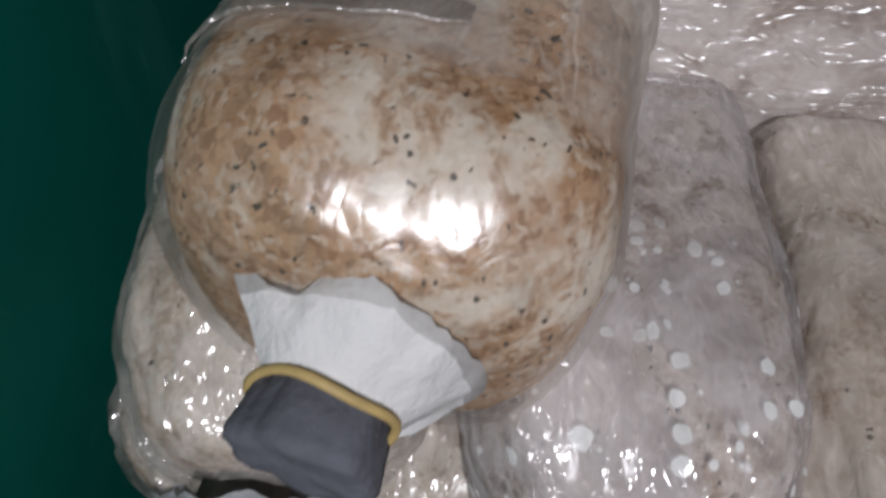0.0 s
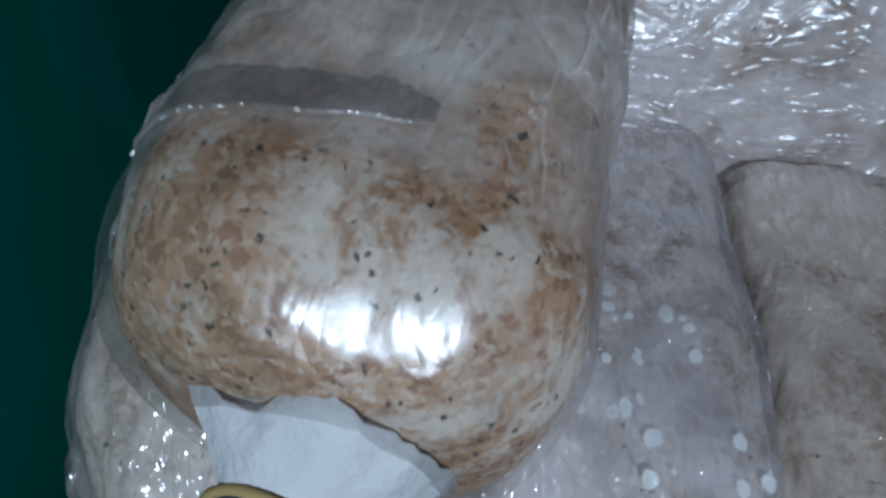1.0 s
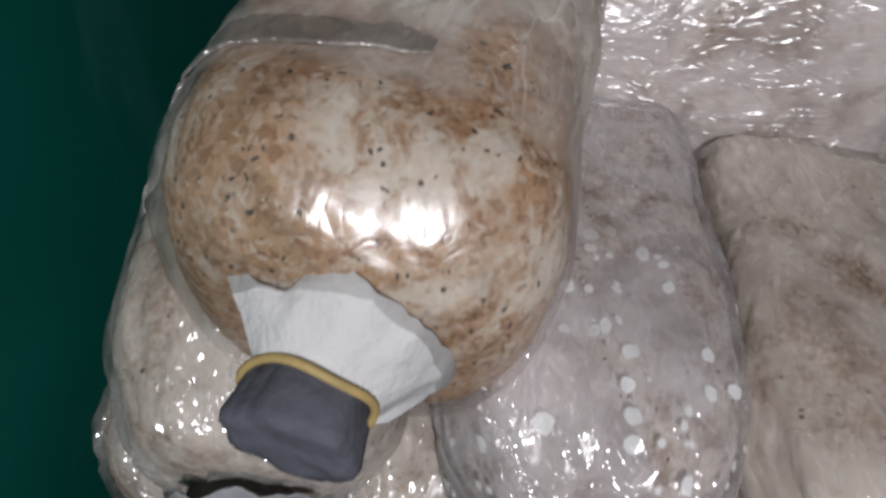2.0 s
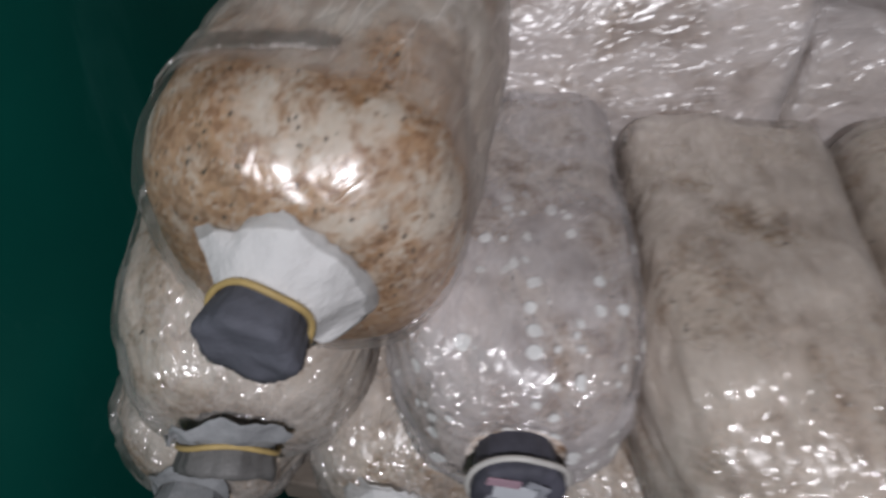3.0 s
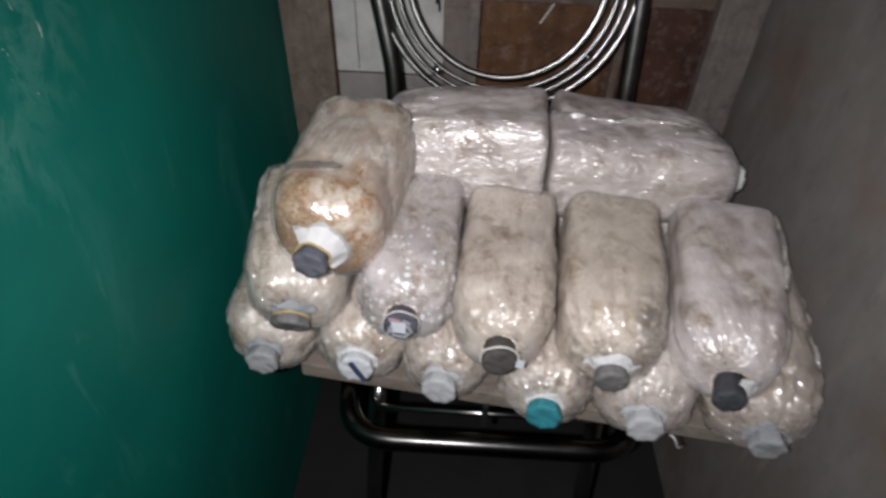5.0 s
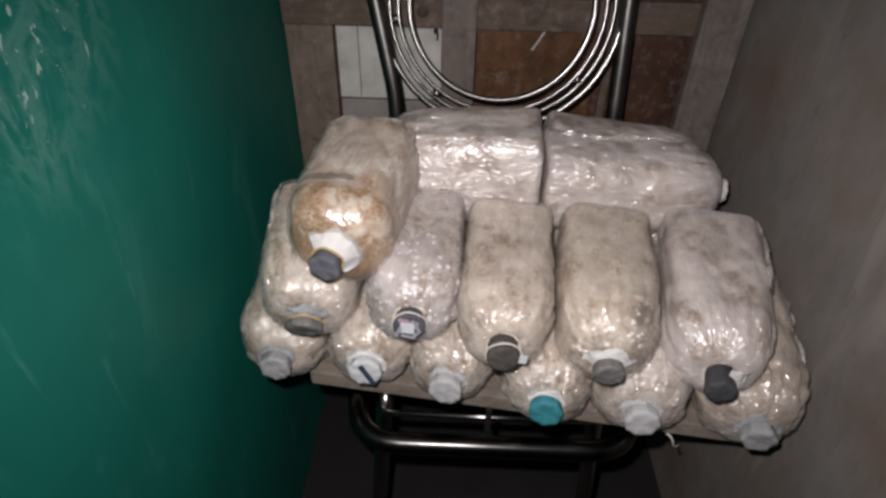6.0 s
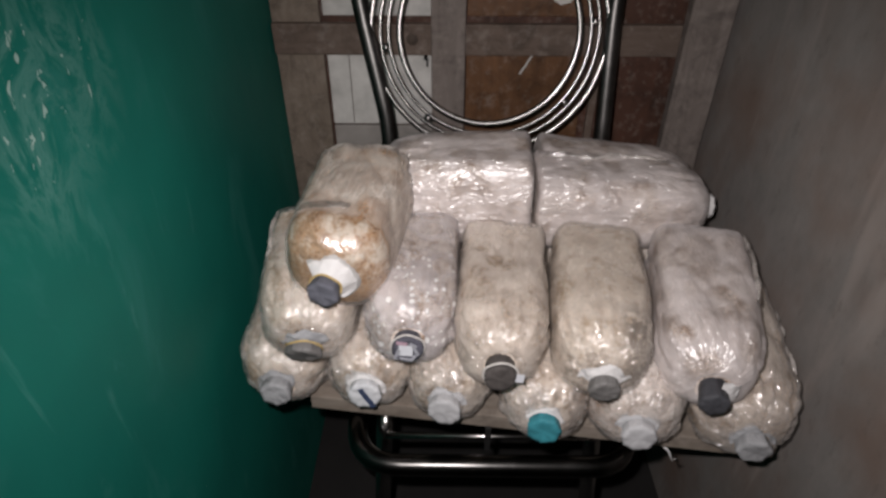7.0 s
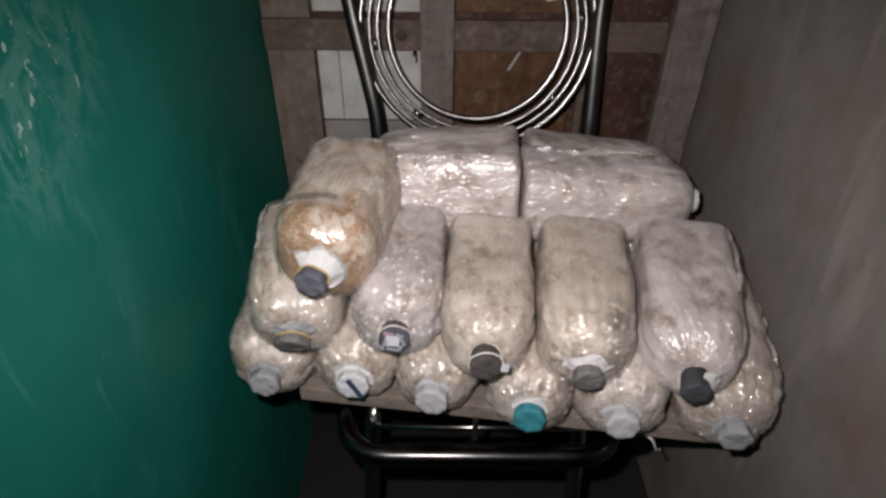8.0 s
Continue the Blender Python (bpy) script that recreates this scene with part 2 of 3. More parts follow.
def paint_green():
    m, t = material("green_paint")
    v, c = coords(t, False)
    xyz = nd(t, "ShaderNodeSeparateXYZ", {0: c})
    y, z = xyz.outputs[1], xyz.outputs[2]
    cloud = noise_tex(t, v, 3.5, 4, 0.6)
    smear = noise_tex(t, v, 14, 5, 0.65, (1, 1, 0.35), 0.8)
    col = mix(t, ramp(t, cloud, 0.3, 0.7), (0.003, 0.11, 0.087), (0.004, 0.15, 0.115))
    col = mix(t, math_node(t, "MULTIPLY", ramp(t, smear, 0.55, 0.74), 0.55), col, (0.035, 0.185, 0.16))
    scuff = noise_tex(t, v, 26, 4, 0.65, (1, 1, 0.3), 1.0)
    col = mix(t, math_node(t, "MULTIPLY", ramp(t, scuff, 0.63, 0.74), 0.4), col, (0.07, 0.24, 0.21))
    # worn patch: chalky scuffs and chips down to the white coat
    dy = math_node(t, "DIVIDE", math_node(t, "ADD", y, 0.255), 0.10)
    dz = math_node(t, "DIVIDE", math_node(t, "SUBTRACT", z, 0.93), 0.11)
    r2 = math_node(t, "ADD", math_node(t, "MULTIPLY", dy, dy), math_node(t, "MULTIPLY", dz, dz))
    worn = ramp(t, math_node(t, "ADD", r2, math_node(t, "MULTIPLY", math_node(t, "SUBTRACT", smear, 0.5), 2.5)), 1.0, 0.1)
    wisp = math_node(t, "ABSOLUTE", math_node(t, "SUBTRACT", noise_tex(t, v, 20, 5, 0.7, (1, 1, 0.6), 1.2), 0.5))
    wisp = math_node(t, "MULTIPLY", ramp(t, wisp, 0.09, 0.0), worn)
    col = mix(t, math_node(t, "MULTIPLY", wisp, 0.32), col, (0.16, 0.34, 0.30))
    chips = noise_tex(t, v, 130, 3, 0.6, (1, 1, 0.55), 0.5)
    chip = math_node(t, "MAXIMUM", ramp(t, math_node(t, "ADD", chips, math_node(t, "MULTIPLY", worn, 0.14)), 0.765, 0.785),
                     ramp(t, noise_tex(t, v, 120, 2, 0.5, (1, 1, 0.6)), 0.815, 0.835))
    col = mix(t, math_node(t, "MULTIPLY", chip, 0.6), col, (0.42, 0.55, 0.5))
    rough = math_node(t, "ADD", 0.48, math_node(t, "MULTIPLY", smear, 0.2))
    finish(t, col, rough, math_node(t, "ADD", smear, math_node(t, "MULTIPLY", chip, -0.6)), 0.25, 0.0015, specular=0.2)
    return m


def grey_wall():
    """Weathered grey board: mottled, rust-brown stains, pale drips and scratches."""
    m, t = material("grey_board")
    v, c = coords(t, False)
    wide = noise_tex(t, v, 5, 4, 0.6)
    mott = noise_tex(t, v, 26, 5, 0.7, (1, 1, 0.5))
    drip = noise_tex(t, v, 16, 3, 0.6, (1, 1, 0.14), 0.5)
    col = mix(t, ramp(t, mott, 0.3, 0.7), (0.19, 0.18, 0.17), (0.25, 0.232, 0.218))
    col = mix(t, math_node(t, "MULTIPLY", ramp(t, wide, 0.42, 0.68), 0.75), col, (0.175, 0.115, 0.088))
    col = mix(t, math_node(t, "MULTIPLY", ramp(t, drip, 0.58, 0.70), 0.5), col, (0.33, 0.29, 0.265))
    col = mix(t, math_node(t, "MULTIPLY", ramp(t, noise_tex(t, v, 48, 5, 0.7, (1, 1, 0.5)), 0.58, 0.75), 0.5), col, (0.09, 0.075, 0.068))
    finish(t, col, 0.7, mott, 0.3, 0.0015, specular=0.3)
    return m


def print_material(name, paper, ink, amount, scale=1.0):
    """Thin paper with unreadable blocks and bars of print."""
    m, t = material(name)
    v, c = coords(t)
    br = nd(t, "ShaderNodeTexBrick", {"Vector": nd(t, "ShaderNodeMapping", {"Vector": v, "Rotation": (radians(90), 0.3, 0.4)}).outputs[0],
                                      "Scale": 95.0 * scale, "Mortar Size": 0.3, "Color1": (1, 1, 1, 1), "Color2": (0, 0, 0, 1),
                                      "Mortar": (0, 0, 0, 1)})
    zone = ramp(t, noise_tex(t, v, 45, 1, 0.4), 0.5, 0.54)
    f = math_node(t, "MULTIPLY", nd(t, "ShaderNodeSeparateColor", {0: br.outputs[0]}).outputs[0], zone)
    n = noise_tex(t, v, 120, 4, 0.6)
    col = mix(t, math_node(t, "MULTIPLY", f, amount), paper, ink)
    col = mix(t, math_node(t, "MULTIPLY", ramp(t, n, 0.4, 0.7), 0.3), col, tuple(x * 0.6 for x in paper))
    finish(t, col, 0.8, noise_tex(t, v, 60, 3, 0.5), 0.4, 0.002, specular=0.25)
    return m


CREAM = (0.85, 0.755, 0.655)
TAN = (0.42, 0.30, 0.19)
BROWN = (0.20, 0.12, 0.065)
SUB = {
    "orange": substrate_material("substrate_orange", (0.82, 0.73, 0.62), (0.58, 0.37, 0.21), (0.28, 0.13, 0.05), 0.195, 0.19, 0.55, 0.0, 0.42, (0.030, -0.072, 0.088), 0.03),
    "pale": substrate_material("substrate_pale", (0.84, 0.76, 0.70), (0.42, 0.30, 0.21), (0.22, 0.13, 0.08), 0.14, 0.02, 0.12),
    "cream": substrate_material("substrate_cream", CREAM, (0.48, 0.345, 0.225), BROWN, 0.135, 0.02, 0.18),
    "tan": substrate_material("substrate_tan", (0.58, 0.48, 0.37), TAN, BROWN, 0.16, 0.05, 0.4),
    "stained": substrate_material("substrate_stained", (0.85, 0.76, 0.665), (0.56, 0.44, 0.32), (0.34, 0.24, 0.15), 0.12, 0.0, 0.12, 0.9),
}
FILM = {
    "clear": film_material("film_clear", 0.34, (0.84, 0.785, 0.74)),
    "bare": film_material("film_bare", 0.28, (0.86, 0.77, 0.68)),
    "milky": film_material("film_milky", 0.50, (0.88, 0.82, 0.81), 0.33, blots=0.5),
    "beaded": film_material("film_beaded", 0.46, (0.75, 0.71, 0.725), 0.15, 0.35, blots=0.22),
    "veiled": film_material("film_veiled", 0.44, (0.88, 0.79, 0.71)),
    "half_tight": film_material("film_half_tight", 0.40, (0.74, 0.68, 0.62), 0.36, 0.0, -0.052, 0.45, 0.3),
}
FOLD = film_material("folded_film", 0.36, (0.42, 0.39, 0.36), 0.2)
GREEN = paint_green()
STEEL = plain_material("stainless_steel", (0.33, 0.322, 0.312), 0.22, 0.25, 90, 1.0, 0.05)
TUBE = plain_material("dull_steel_tube", (0.12, 0.117, 0.113), 0.36, 0.35, 60, 1.0, 0.1)
SEAT_TUBE = plain_material("polished_seat_tube", (0.10, 0.098, 0.095), 0.22, 0.35, 50, 1.0, 0.08)
BAND = plain_material("rubber_band", (0.55, 0.40, 0.16), 0.6, 0.2, 200)
WHITE_RING = plain_material("white_ring", (0.60, 0.58, 0.55), 0.5, 0.15, 120)
GREY_CLOTH = plain_material("grey_cap", (0.13, 0.135, 0.165), 0.85, 0.25, 110, bump=0.7, depth=0.002)
LIMP_GREY = plain_material("limp_grey_paper", (0.20, 0.195, 0.19), 0.6, 0.25, 90, bump=0.7, depth=0.002)
GREY_DARK = plain_material("dark_grey_cap", (0.055, 0.057, 0.066), 0.7, 0.3, 110, bump=0.6, depth=0.002)
DARK_CAP = plain_material("dark_cap", (0.075, 0.066, 0.062), 0.8, 0.35, 120)
PAPER = plain_material("white_paper", (0.64, 0.635, 0.63), 0.8, 0.12, 42, bump=0.8, depth=0.005)
PAPER_GREY = plain_material("grey_paper", (0.34, 0.348, 0.36), 0.7, 0.2, 110, bump=0.8, depth=0.0022)
TEAL = plain_material("teal_paper", (0.03, 0.24, 0.29), 0.7, 0.25, 70)
NEWS = print_material("newsprint", (0.43, 0.435, 0.445), (0.10, 0.10, 0.12), 0.45)
NEWS_BLUE = print_material("newsprint_blue", (0.58, 0.60, 0.62), (0.04, 0.07, 0.15), 0.7, 0.45)
PATCH_WHITE = plain_material("white_label", (0.60, 0.62, 0.66), 0.7, 0.1, 80)
PATCH_GREY = plain_material("pale_print", (0.36, 0.37, 0.41), 0.7, 0.2, 80)
PATCH_PINK = plain_material("pink_paper", (0.45, 0.30, 0.36), 0.7, 0.15, 80)
PATCH_NAVY = plain_material("navy_print", (0.03, 0.05, 0.11), 0.7, 0.2, 80)
NAVY = plain_material("dark_printed_paper", (0.10, 0.10, 0.13), 0.75, 0.4, 110)
BLACK = plain_material("black_strap", (0.012, 0.012, 0.012), 0.6, 0.3, 80)
BOARD = wood_material("board_wood", (0.27, 0.235, 0.20), (0.19, 0.155, 0.125), 0, 1.0)
FRAME_WOOD = wood_material("frame_wood", (0.20, 0.162, 0.13), (0.13, 0.102, 0.078), 2)
BEAM_WOOD = wood_material("beam_wood", (0.145, 0.11, 0.09), (0.085, 0.06, 0.046), 0)
PLANK_WOOD = wood_material("plank_wood", (0.20, 0.172, 0.156), (0.13, 0.108, 0.096), 2)
PLY_BROWN = wood_material("plywood_brown", (0.145, 0.072, 0.036), (0.075, 0.038, 0.02), 2, 0.6, 0.42)
PLY_RED = wood_material("plywood_red", (0.085, 0.038, 0.025), (0.04, 0.02, 0.014), 2, 0.6, 0.6)
WALL_GREY = grey_wall()
KNOT = plain_material("knot_wood", (0.075, 0.055, 0.042), 0.8, 0.3, 120)
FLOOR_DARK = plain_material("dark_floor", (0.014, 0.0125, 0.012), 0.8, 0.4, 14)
# pale surfaces for the unseen room shell, bright so that they bounce light
BOUNCE_CEILING = plain_material("pale_bounce_ceiling", (0.62, 0.60, 0.56), 0.8, 0.12, 8)
BOUNCE_WALL = plain_material("pale_bounce_wall", (0.62, 0.60, 0.57), 0.85, 0.1, 10)
WHITE_PANEL = plain_material("white_panel", (0.60, 0.59, 0.56), 0.7, 0.3, 30)
GREY_PANEL = plain_material("grey_panel", (0.30, 0.28, 0.26), 0.8, 0.25, 22)


# ---- building helpers ----
def part(name, bm, mat, parent=None, label="", smooth=True):
    me = bpy.data.meshes.new(name)
    bm.normal_update()
    bm.to_mesh(me)
    bm.free()
    if smooth:
        me.polygons.foreach_set("use_smooth", [True] * len(me.polygons))
    me.materials.append(mat)
    ob = new(name, me)
    if parent is not None:
        ob.parent = parent
    if label:
        tagged(ob, label)
    return ob


def box_bm(lo, hi, bevel=0.0, seg=2, bm=None):
    bm = bm or bmesh.new()
    geom = bmesh.ops.create_cube(bm, size=1.0)["verts"]
    for v in geom:
        v.co = Vector([lo[i] + (v.co[i] + 0.5) * (hi[i] - lo[i]) for i in range(3)])
    if bevel:
        es = list({e for v in geom for e in v.link_edges})
        bmesh.ops.bevel(bm, geom=es, offset=bevel, segments=seg, affect="EDGES", profile=0.6)
    return bm


def tube_bm(points, radius, closed=False, sides=12, bm=None):
    """A round tube swept along a line of points."""
    bm = bm or bmesh.new()
    pts = [Vector(p) for p in points]
    n = len(pts)
    rings, up = [], None
    for i, p in enumerate(pts):
        a = pts[i - 1] if (i > 0 or closed) else p
        b = pts[(i + 1) % n] if (i < n - 1 or closed) else p
        d = (b - a).normalized()
        if up is None:
            up = d.orthogonal().normalized()
        up = (up - d * up.dot(d)).normalized()
        side = d.cross(up)
        rings.append([bm.verts.new(p + radius * (math.cos(2 * math.pi * k / sides) * up + math.sin(2 * math.pi * k / sides) * side))
                      for k in range(sides)])
    for i in range(n if closed else n - 1):
        r0, r1 = rings[i], rings[(i + 1) % n]
        shift = 0
        if closed and i == n - 1:
            shift = min(range(sides), key=lambda s: (r0[0].co - r1[s].co).length)
        for k in range(sides):
            bm.faces.new((r0[k], r0[(k + 1) % sides], r1[(k + 1 + shift) % sides], r1[(k + shift) % sides]))
    if not closed:
        bm.faces.new(rings[0][::-1])
        bm.faces.new(rings[-1])
    return bm


def rounded_path(corners, radius, closed=True, steps=7):
    """Corner points joined with round bends."""
    out, n = [], len(corners)
    for i, c in enumerate(corners):
        c = Vector(c)
        if not closed and i in (0, n - 1):
            out.append(c)
            continue
        a, b = Vector(corners[i - 1]) - c, Vector(corners[(i + 1) % n]) - c
        p, q = c + a.normalized() * radius, c + b.normalized() * radius
        for k in range(steps + 1):
            s = k / steps
            out.append((1 - s) ** 2 * p + 2 * s * (1 - s) * c + s * s * q)
    return out


def slab(name, lo, hi, mat, label, bevel=0.002, kind="structure", parent=None, m=None):
    ob = part(name, box_bm(lo, hi, bevel), mat, parent, smooth=False)
    if m is not None:
        ob.matrix_world = m
    if parent is None:
        tagged(ob, label, name.replace("_", " "), kind=kind)
    elif label:
        tagged(ob, label)
    return ob


# ---- the place: a narrow corner between a green wall, a board wall and a grey one ----
XL, XR, YB = -0.275, 0.395, 0.305
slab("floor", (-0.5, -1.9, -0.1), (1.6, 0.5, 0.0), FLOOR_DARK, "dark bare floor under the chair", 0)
slab("wall_green", (XL - 0.1, -1.8, 0.0), (XL, YB + 0.1, 2.3), GREEN, "green painted wall with chipped and scuffed paint", 0)
slab("wall_grey", (XR, -0.75, 0.0), (XR + 0.03, YB + 0.1, 2.3), WALL_GREY, "stained grey plywood side wall", 0)
# walls and ceiling out of view, added to close the room and bounce light
slab("wall_behind", (XL, -1.85, 0.0), (1.5, -1.8, 2.3), BOUNCE_WALL, "plain pale wall out of view, added to bounce light", 0)
slab("wall_far_side", (1.5, -1.8, 0.0), (1.55, -0.75, 2.3), BOUNCE_WALL, "plain pale wall out of view, added to bounce light", 0)
slab("wall_return", (XR + 0.03, -0.75, 0.0), (1.55, -0.72, 2.3), BOUNCE_WALL, "plain pale wall out of view, added to bounce light", 0)
slab("ceiling", (XL - 0.1, -1.85, 2.3), (1.6, YB + 0.1, 2.35), BOUNCE_CEILING, "plain pale ceiling out of view, added to bounce light", 0)

back = slab("wall_back", (XL, YB, 0.0), (XR, YB + 0.08, 2.3), PLY_RED, "timber framed wall of mixed brown and white boards", 0)
slab("panel", (-0.199, YB - 0.006, 0.653), (-0.040, YB, 0.769), WHITE_PANEL, "white painted panel", parent=back)
slab("panel", (-0.199, YB - 0.006, 0.30), (-0.040, YB, 0.650), GREY_PANEL, "bare grey panel", parent=back)
slab("panel", (-0.199, YB - 0.006, 0.823), (-0.040, YB, 1.25), WHITE_PANEL, "white painted panel", parent=back)
slab("panel", (0.012, YB - 0.006, 0.25), (0.195, YB, 0.775), PLY_BROWN, "orange-brown plywood panel", parent=back)
slab("panel", (0.012, YB - 0.006, 0.823), (0.195, YB, 1.25), PLY_BROWN, "orange-brown plywood panel", parent=back)
slab("stud", (XL + 0.001, YB - 0.010, 0.0), (-0.203, YB, 2.3), FRAME_WOOD, "grey-brown timber stud", parent=back)
slab("beam", (XL + 0.002, YB - 0.022, 0.770), (0.335, YB - 0.0105, 0.816), BEAM_WOOD, "rough horizontal timber rail", 0.003, parent=back)
slab("plank", (-0.040, YB - 0.034, 0.0), (0.010, YB - 0.0225, 2.3), PLANK_WOOD, "grey weathered upright plank", 0.003, parent=back)
slab("plank", (0.322, YB - 0.045, 0.0), (0.385, YB - 0.0225, 2.3), PLANK_WOOD, "grey weathered upright plank", 0.004, parent=back)
for x0, w in ((0.205, 0.012), (0.222, 0.009)):
    slab("batten", (x0, YB - 0.016, 0.0), (x0 + w, YB - 0.007, 0.769), BEAM_WOOD, "thin brown batten", 0.002, parent=back)

slab("crack", (-0.1665, YB - 0.0066, 0.655), (-0.1653, YB - 0.0058, 0.767), KNOT, "dark crack between two white boards", 0, parent=back)
slab("splinter", (-0.0016, -0.0012, -0.026), (0.0016, 0.0, 0.026), WHITE_PANEL, "pale torn streak in the plywood", 0.0008, parent=back, m=pose(0.108, YB - 0.0062, 0.760, 0, 30, 0))
slab("hook", (-0.052, YB - 0.020, 0.762), (-0.046, YB - 0.006, 0.766), BLACK, "small dark hook", 0.001, parent=back)
slab("hook", (-0.048, YB - 0.020, 0.752), (-0.045, YB - 0.017, 0.766), BLACK, "small dark hook", 0.001, parent=back)
bm = bmesh.new()
bmesh.ops.create_cone(bm, cap_ends=True, segments=20, radius1=0.009, radius2=0.008, depth=0.0012, matrix=pose(-0.068, YB - 0.0222, 0.794, 90, 0, 0))
part("knot", bm, KNOT, back, "dark round knot in the rail")


def holed_plate():
    """White eight-sided plate with two dark holes."""
    bm = bmesh.new()
    bmesh.ops.create_cone(bm, cap_ends=True, segments=8, radius1=0.0185, radius2=0.0175, depth=0.004, matrix=pose(0, 0, 0, 90, 0, 0))
    plate = part("wall_plate", bm, WHITE_PANEL, smooth=False)
    for x in (-0.006, 0.007):
        bm = bmesh.new()
        bmesh.ops.create_cone(bm, cap_ends=True, segments=12, radius1=0.0028, radius2=0.0028, depth=0.001, matrix=pose(x, -0.0023, 0.001, 90, 0, 0))
        part("hole", bm, BLACK, plate, "dark screw hole", False)
    plate.matrix_world = pose(0.146, YB - 0.024, 0.862, 0, 8, 0)
    return tagged(plate, "white plastic plate with two holes on the wall rail", "wall plate")


holed_plate()


# ---- chair ----
def at_back(x, s, off=0.0):
    """A point on the leaning plane of the chair's back, s metres up along it."""
    k = math.hypot(1, 0.27)
    return Vector((x, 0.19 + 0.27 * s / k + off, 0.72 + s / k))


chair = new("chair")
chair.location = (0.035, 0.0, 0.0)
tagged(chair, "stainless steel chair with a ringed round back, used as a shelf", "chair")


def chair_part(name, bm, mat, label=""):
    for v in bm.verts:
        v.co -= Vector((0.035, 0, 0))
    return part(name, bm, mat, chair, label)


SEAT_Z = 0.447
loop = rounded_path([(-0.120, -0.192, SEAT_Z), (0.206, -0.192, SEAT_Z), (0.212, 0.17, SEAT_Z), (-0.140, 0.17, SEAT_Z)], 0.055)
chair_part("seat_frame", tube_bm(loop, 0.0128, True, 18), SEAT_TUBE, "bent dark polished steel tube seat frame")
chair_part("front_rod", tube_bm([(-0.088, -0.150, 0.446), (0.172, -0.150, 0.446)], 0.0042, False, 10), STEEL, "thin polished rod")
for sx, x0 in ((-1, -0.090), (1, 0.170)):
    chair_part("front_leg", tube_bm(rounded_path([(x0, 0.10, 0.445), (x0, -0.135, 0.45), (x0 + sx * 0.03, -0.16, 0.0)], 0.035, False), 0.0105, False, 14), STEEL)
for sx, pts in ((-1, [(-0.150, 0.27, 0.0), (-0.115, 0.165, 0.44), (-0.096, 0.185, 0.69), (-0.136, 0.232, 0.866), (-0.150, 0.268, 0.99)]),
                (1, [(0.235, 0.27, 0.0), (0.205, 0.165, 0.44), (0.206, 0.183, 0.68), (0.206, 0.232, 0.868), (0.226, 0.268, 0.99)])):
    chair_part("back_post", tube_bm(rounded_path(pts, 0.05, False), 0.0115, False, 14), TUBE, "dull steel back post")
chair_part("top_rail", tube_bm(rounded_path([(-0.150, 0.268, 0.98), (-0.10, 0.272, 1.03), (0.18, 0.272, 1.03), (0.226, 0.268, 0.98)], 0.03, False), 0.0115, False, 14), TUBE)
RING_C, RING_S = 0.0405, 0.108
for rad, tube in ((0.160, 0.0042), (0.148, 0.0027), (0.137, 0.0027), (0.122, 0.0044)):
    pts = [at_back(RING_C + rad * math.cos(a), RING_S + rad * math.sin(a)) for a in np.linspace(0, 2 * math.pi, 72, endpoint=False)]
    chair_part("back_ring", tube_bm(pts, tube, True, 10), STEEL, "polished steel ring")
for deg in (188, 234, 276, 320, 6, 50, 95, 140):
    a = radians(deg)
    bm = bmesh.new()
    bmesh.ops.create_uvsphere(bm, u_segments=14, v_segments=9, radius=0.0062, matrix=Matrix.Translation(at_back(RING_C + 0.142 * math.cos(a), RING_S + 0.142 * math.sin(a))))
    chair_part("bead", bm, STEEL, "small steel ball")

strap = part("strap", box_bm((0.034, -0.1555, 0.425), (0.041, -0.1515, 0.468), 0.001), BLACK, smooth=False)
tagged(strap, "short black strap hanging from the board edge", "strap")

bm = bmesh.new()
rows = []
for k in range(9):
    u = k / 8
    c = Vector((0.243 + 0.021 * u, -0.176 - 0.004 * math.sin(u * 4), 0.464 - 0.028 * u + 0.004 * math.sin(u * 7)))
    w = 0.0012 * (1.1 - 0.5 * u)
    rows.append([bm.verts.new(c + Vector((dx * w, dy * 0.0005, 0.4 * dx * w))) for dx, dy in ((-1, -1), (1, -1), (1, 1), (-1, 1))])
for r0, r1 in zip(rows, rows[1:]):
    for k in range(4):
        bm.faces.new((r0[k], r0[(k + 1) % 4], r1[(k + 1) % 4], r1[k]))
bm.faces.new(rows[0][::-1]), bm.faces.new(rows[-1])
scrap = part("film_scrap", bm, PAPER)
tagged(scrap, "thin torn strip of white film hanging from the board", "film scrap")

# ---- board across the seat ----
BOARD_TOP = 0.485
board = part("board", box_bm((-0.215, -0.150, -0.022), (0.335, 0.20, 0.0), 0.002), BOARD, smooth=False)
board.matrix_world = pose(0.05, 0.0, BOARD_TOP, 0, 0, -7.0)
tagged(board, "bare grey-brown wooden board laid across the chair seat", "board")


# ---- grow bags ----
def bag_profile(length, radius, neck, shoulder, corner, full=0.85):
    """Stations (y, r) from the back end's middle to the neck; y runs from 0 at the back to -length at the neck."""
    out = [(0.0, 0.002), (0.0, radius * 0.3), (0.0, radius * 0.6)]
    for k in range(7):
        a = math.pi / 2 * k / 6
        out.append((-corner * (1 - math.cos(a)), radius - corner * (1 - math.sin(a))))
    body_end = -(length - shoulder)
    for k in range(1, 15):
        out.append((-corner + (body_end + corner) * k / 14, radius))
    for k in range(1, 15):
        a = math.pi / 2 * k / 14
        out.append((body_end - shoulder * math.sin(a) ** 1.1, neck + (radius - neck) * math.cos(a) ** full if k < 14 else neck))
    return out


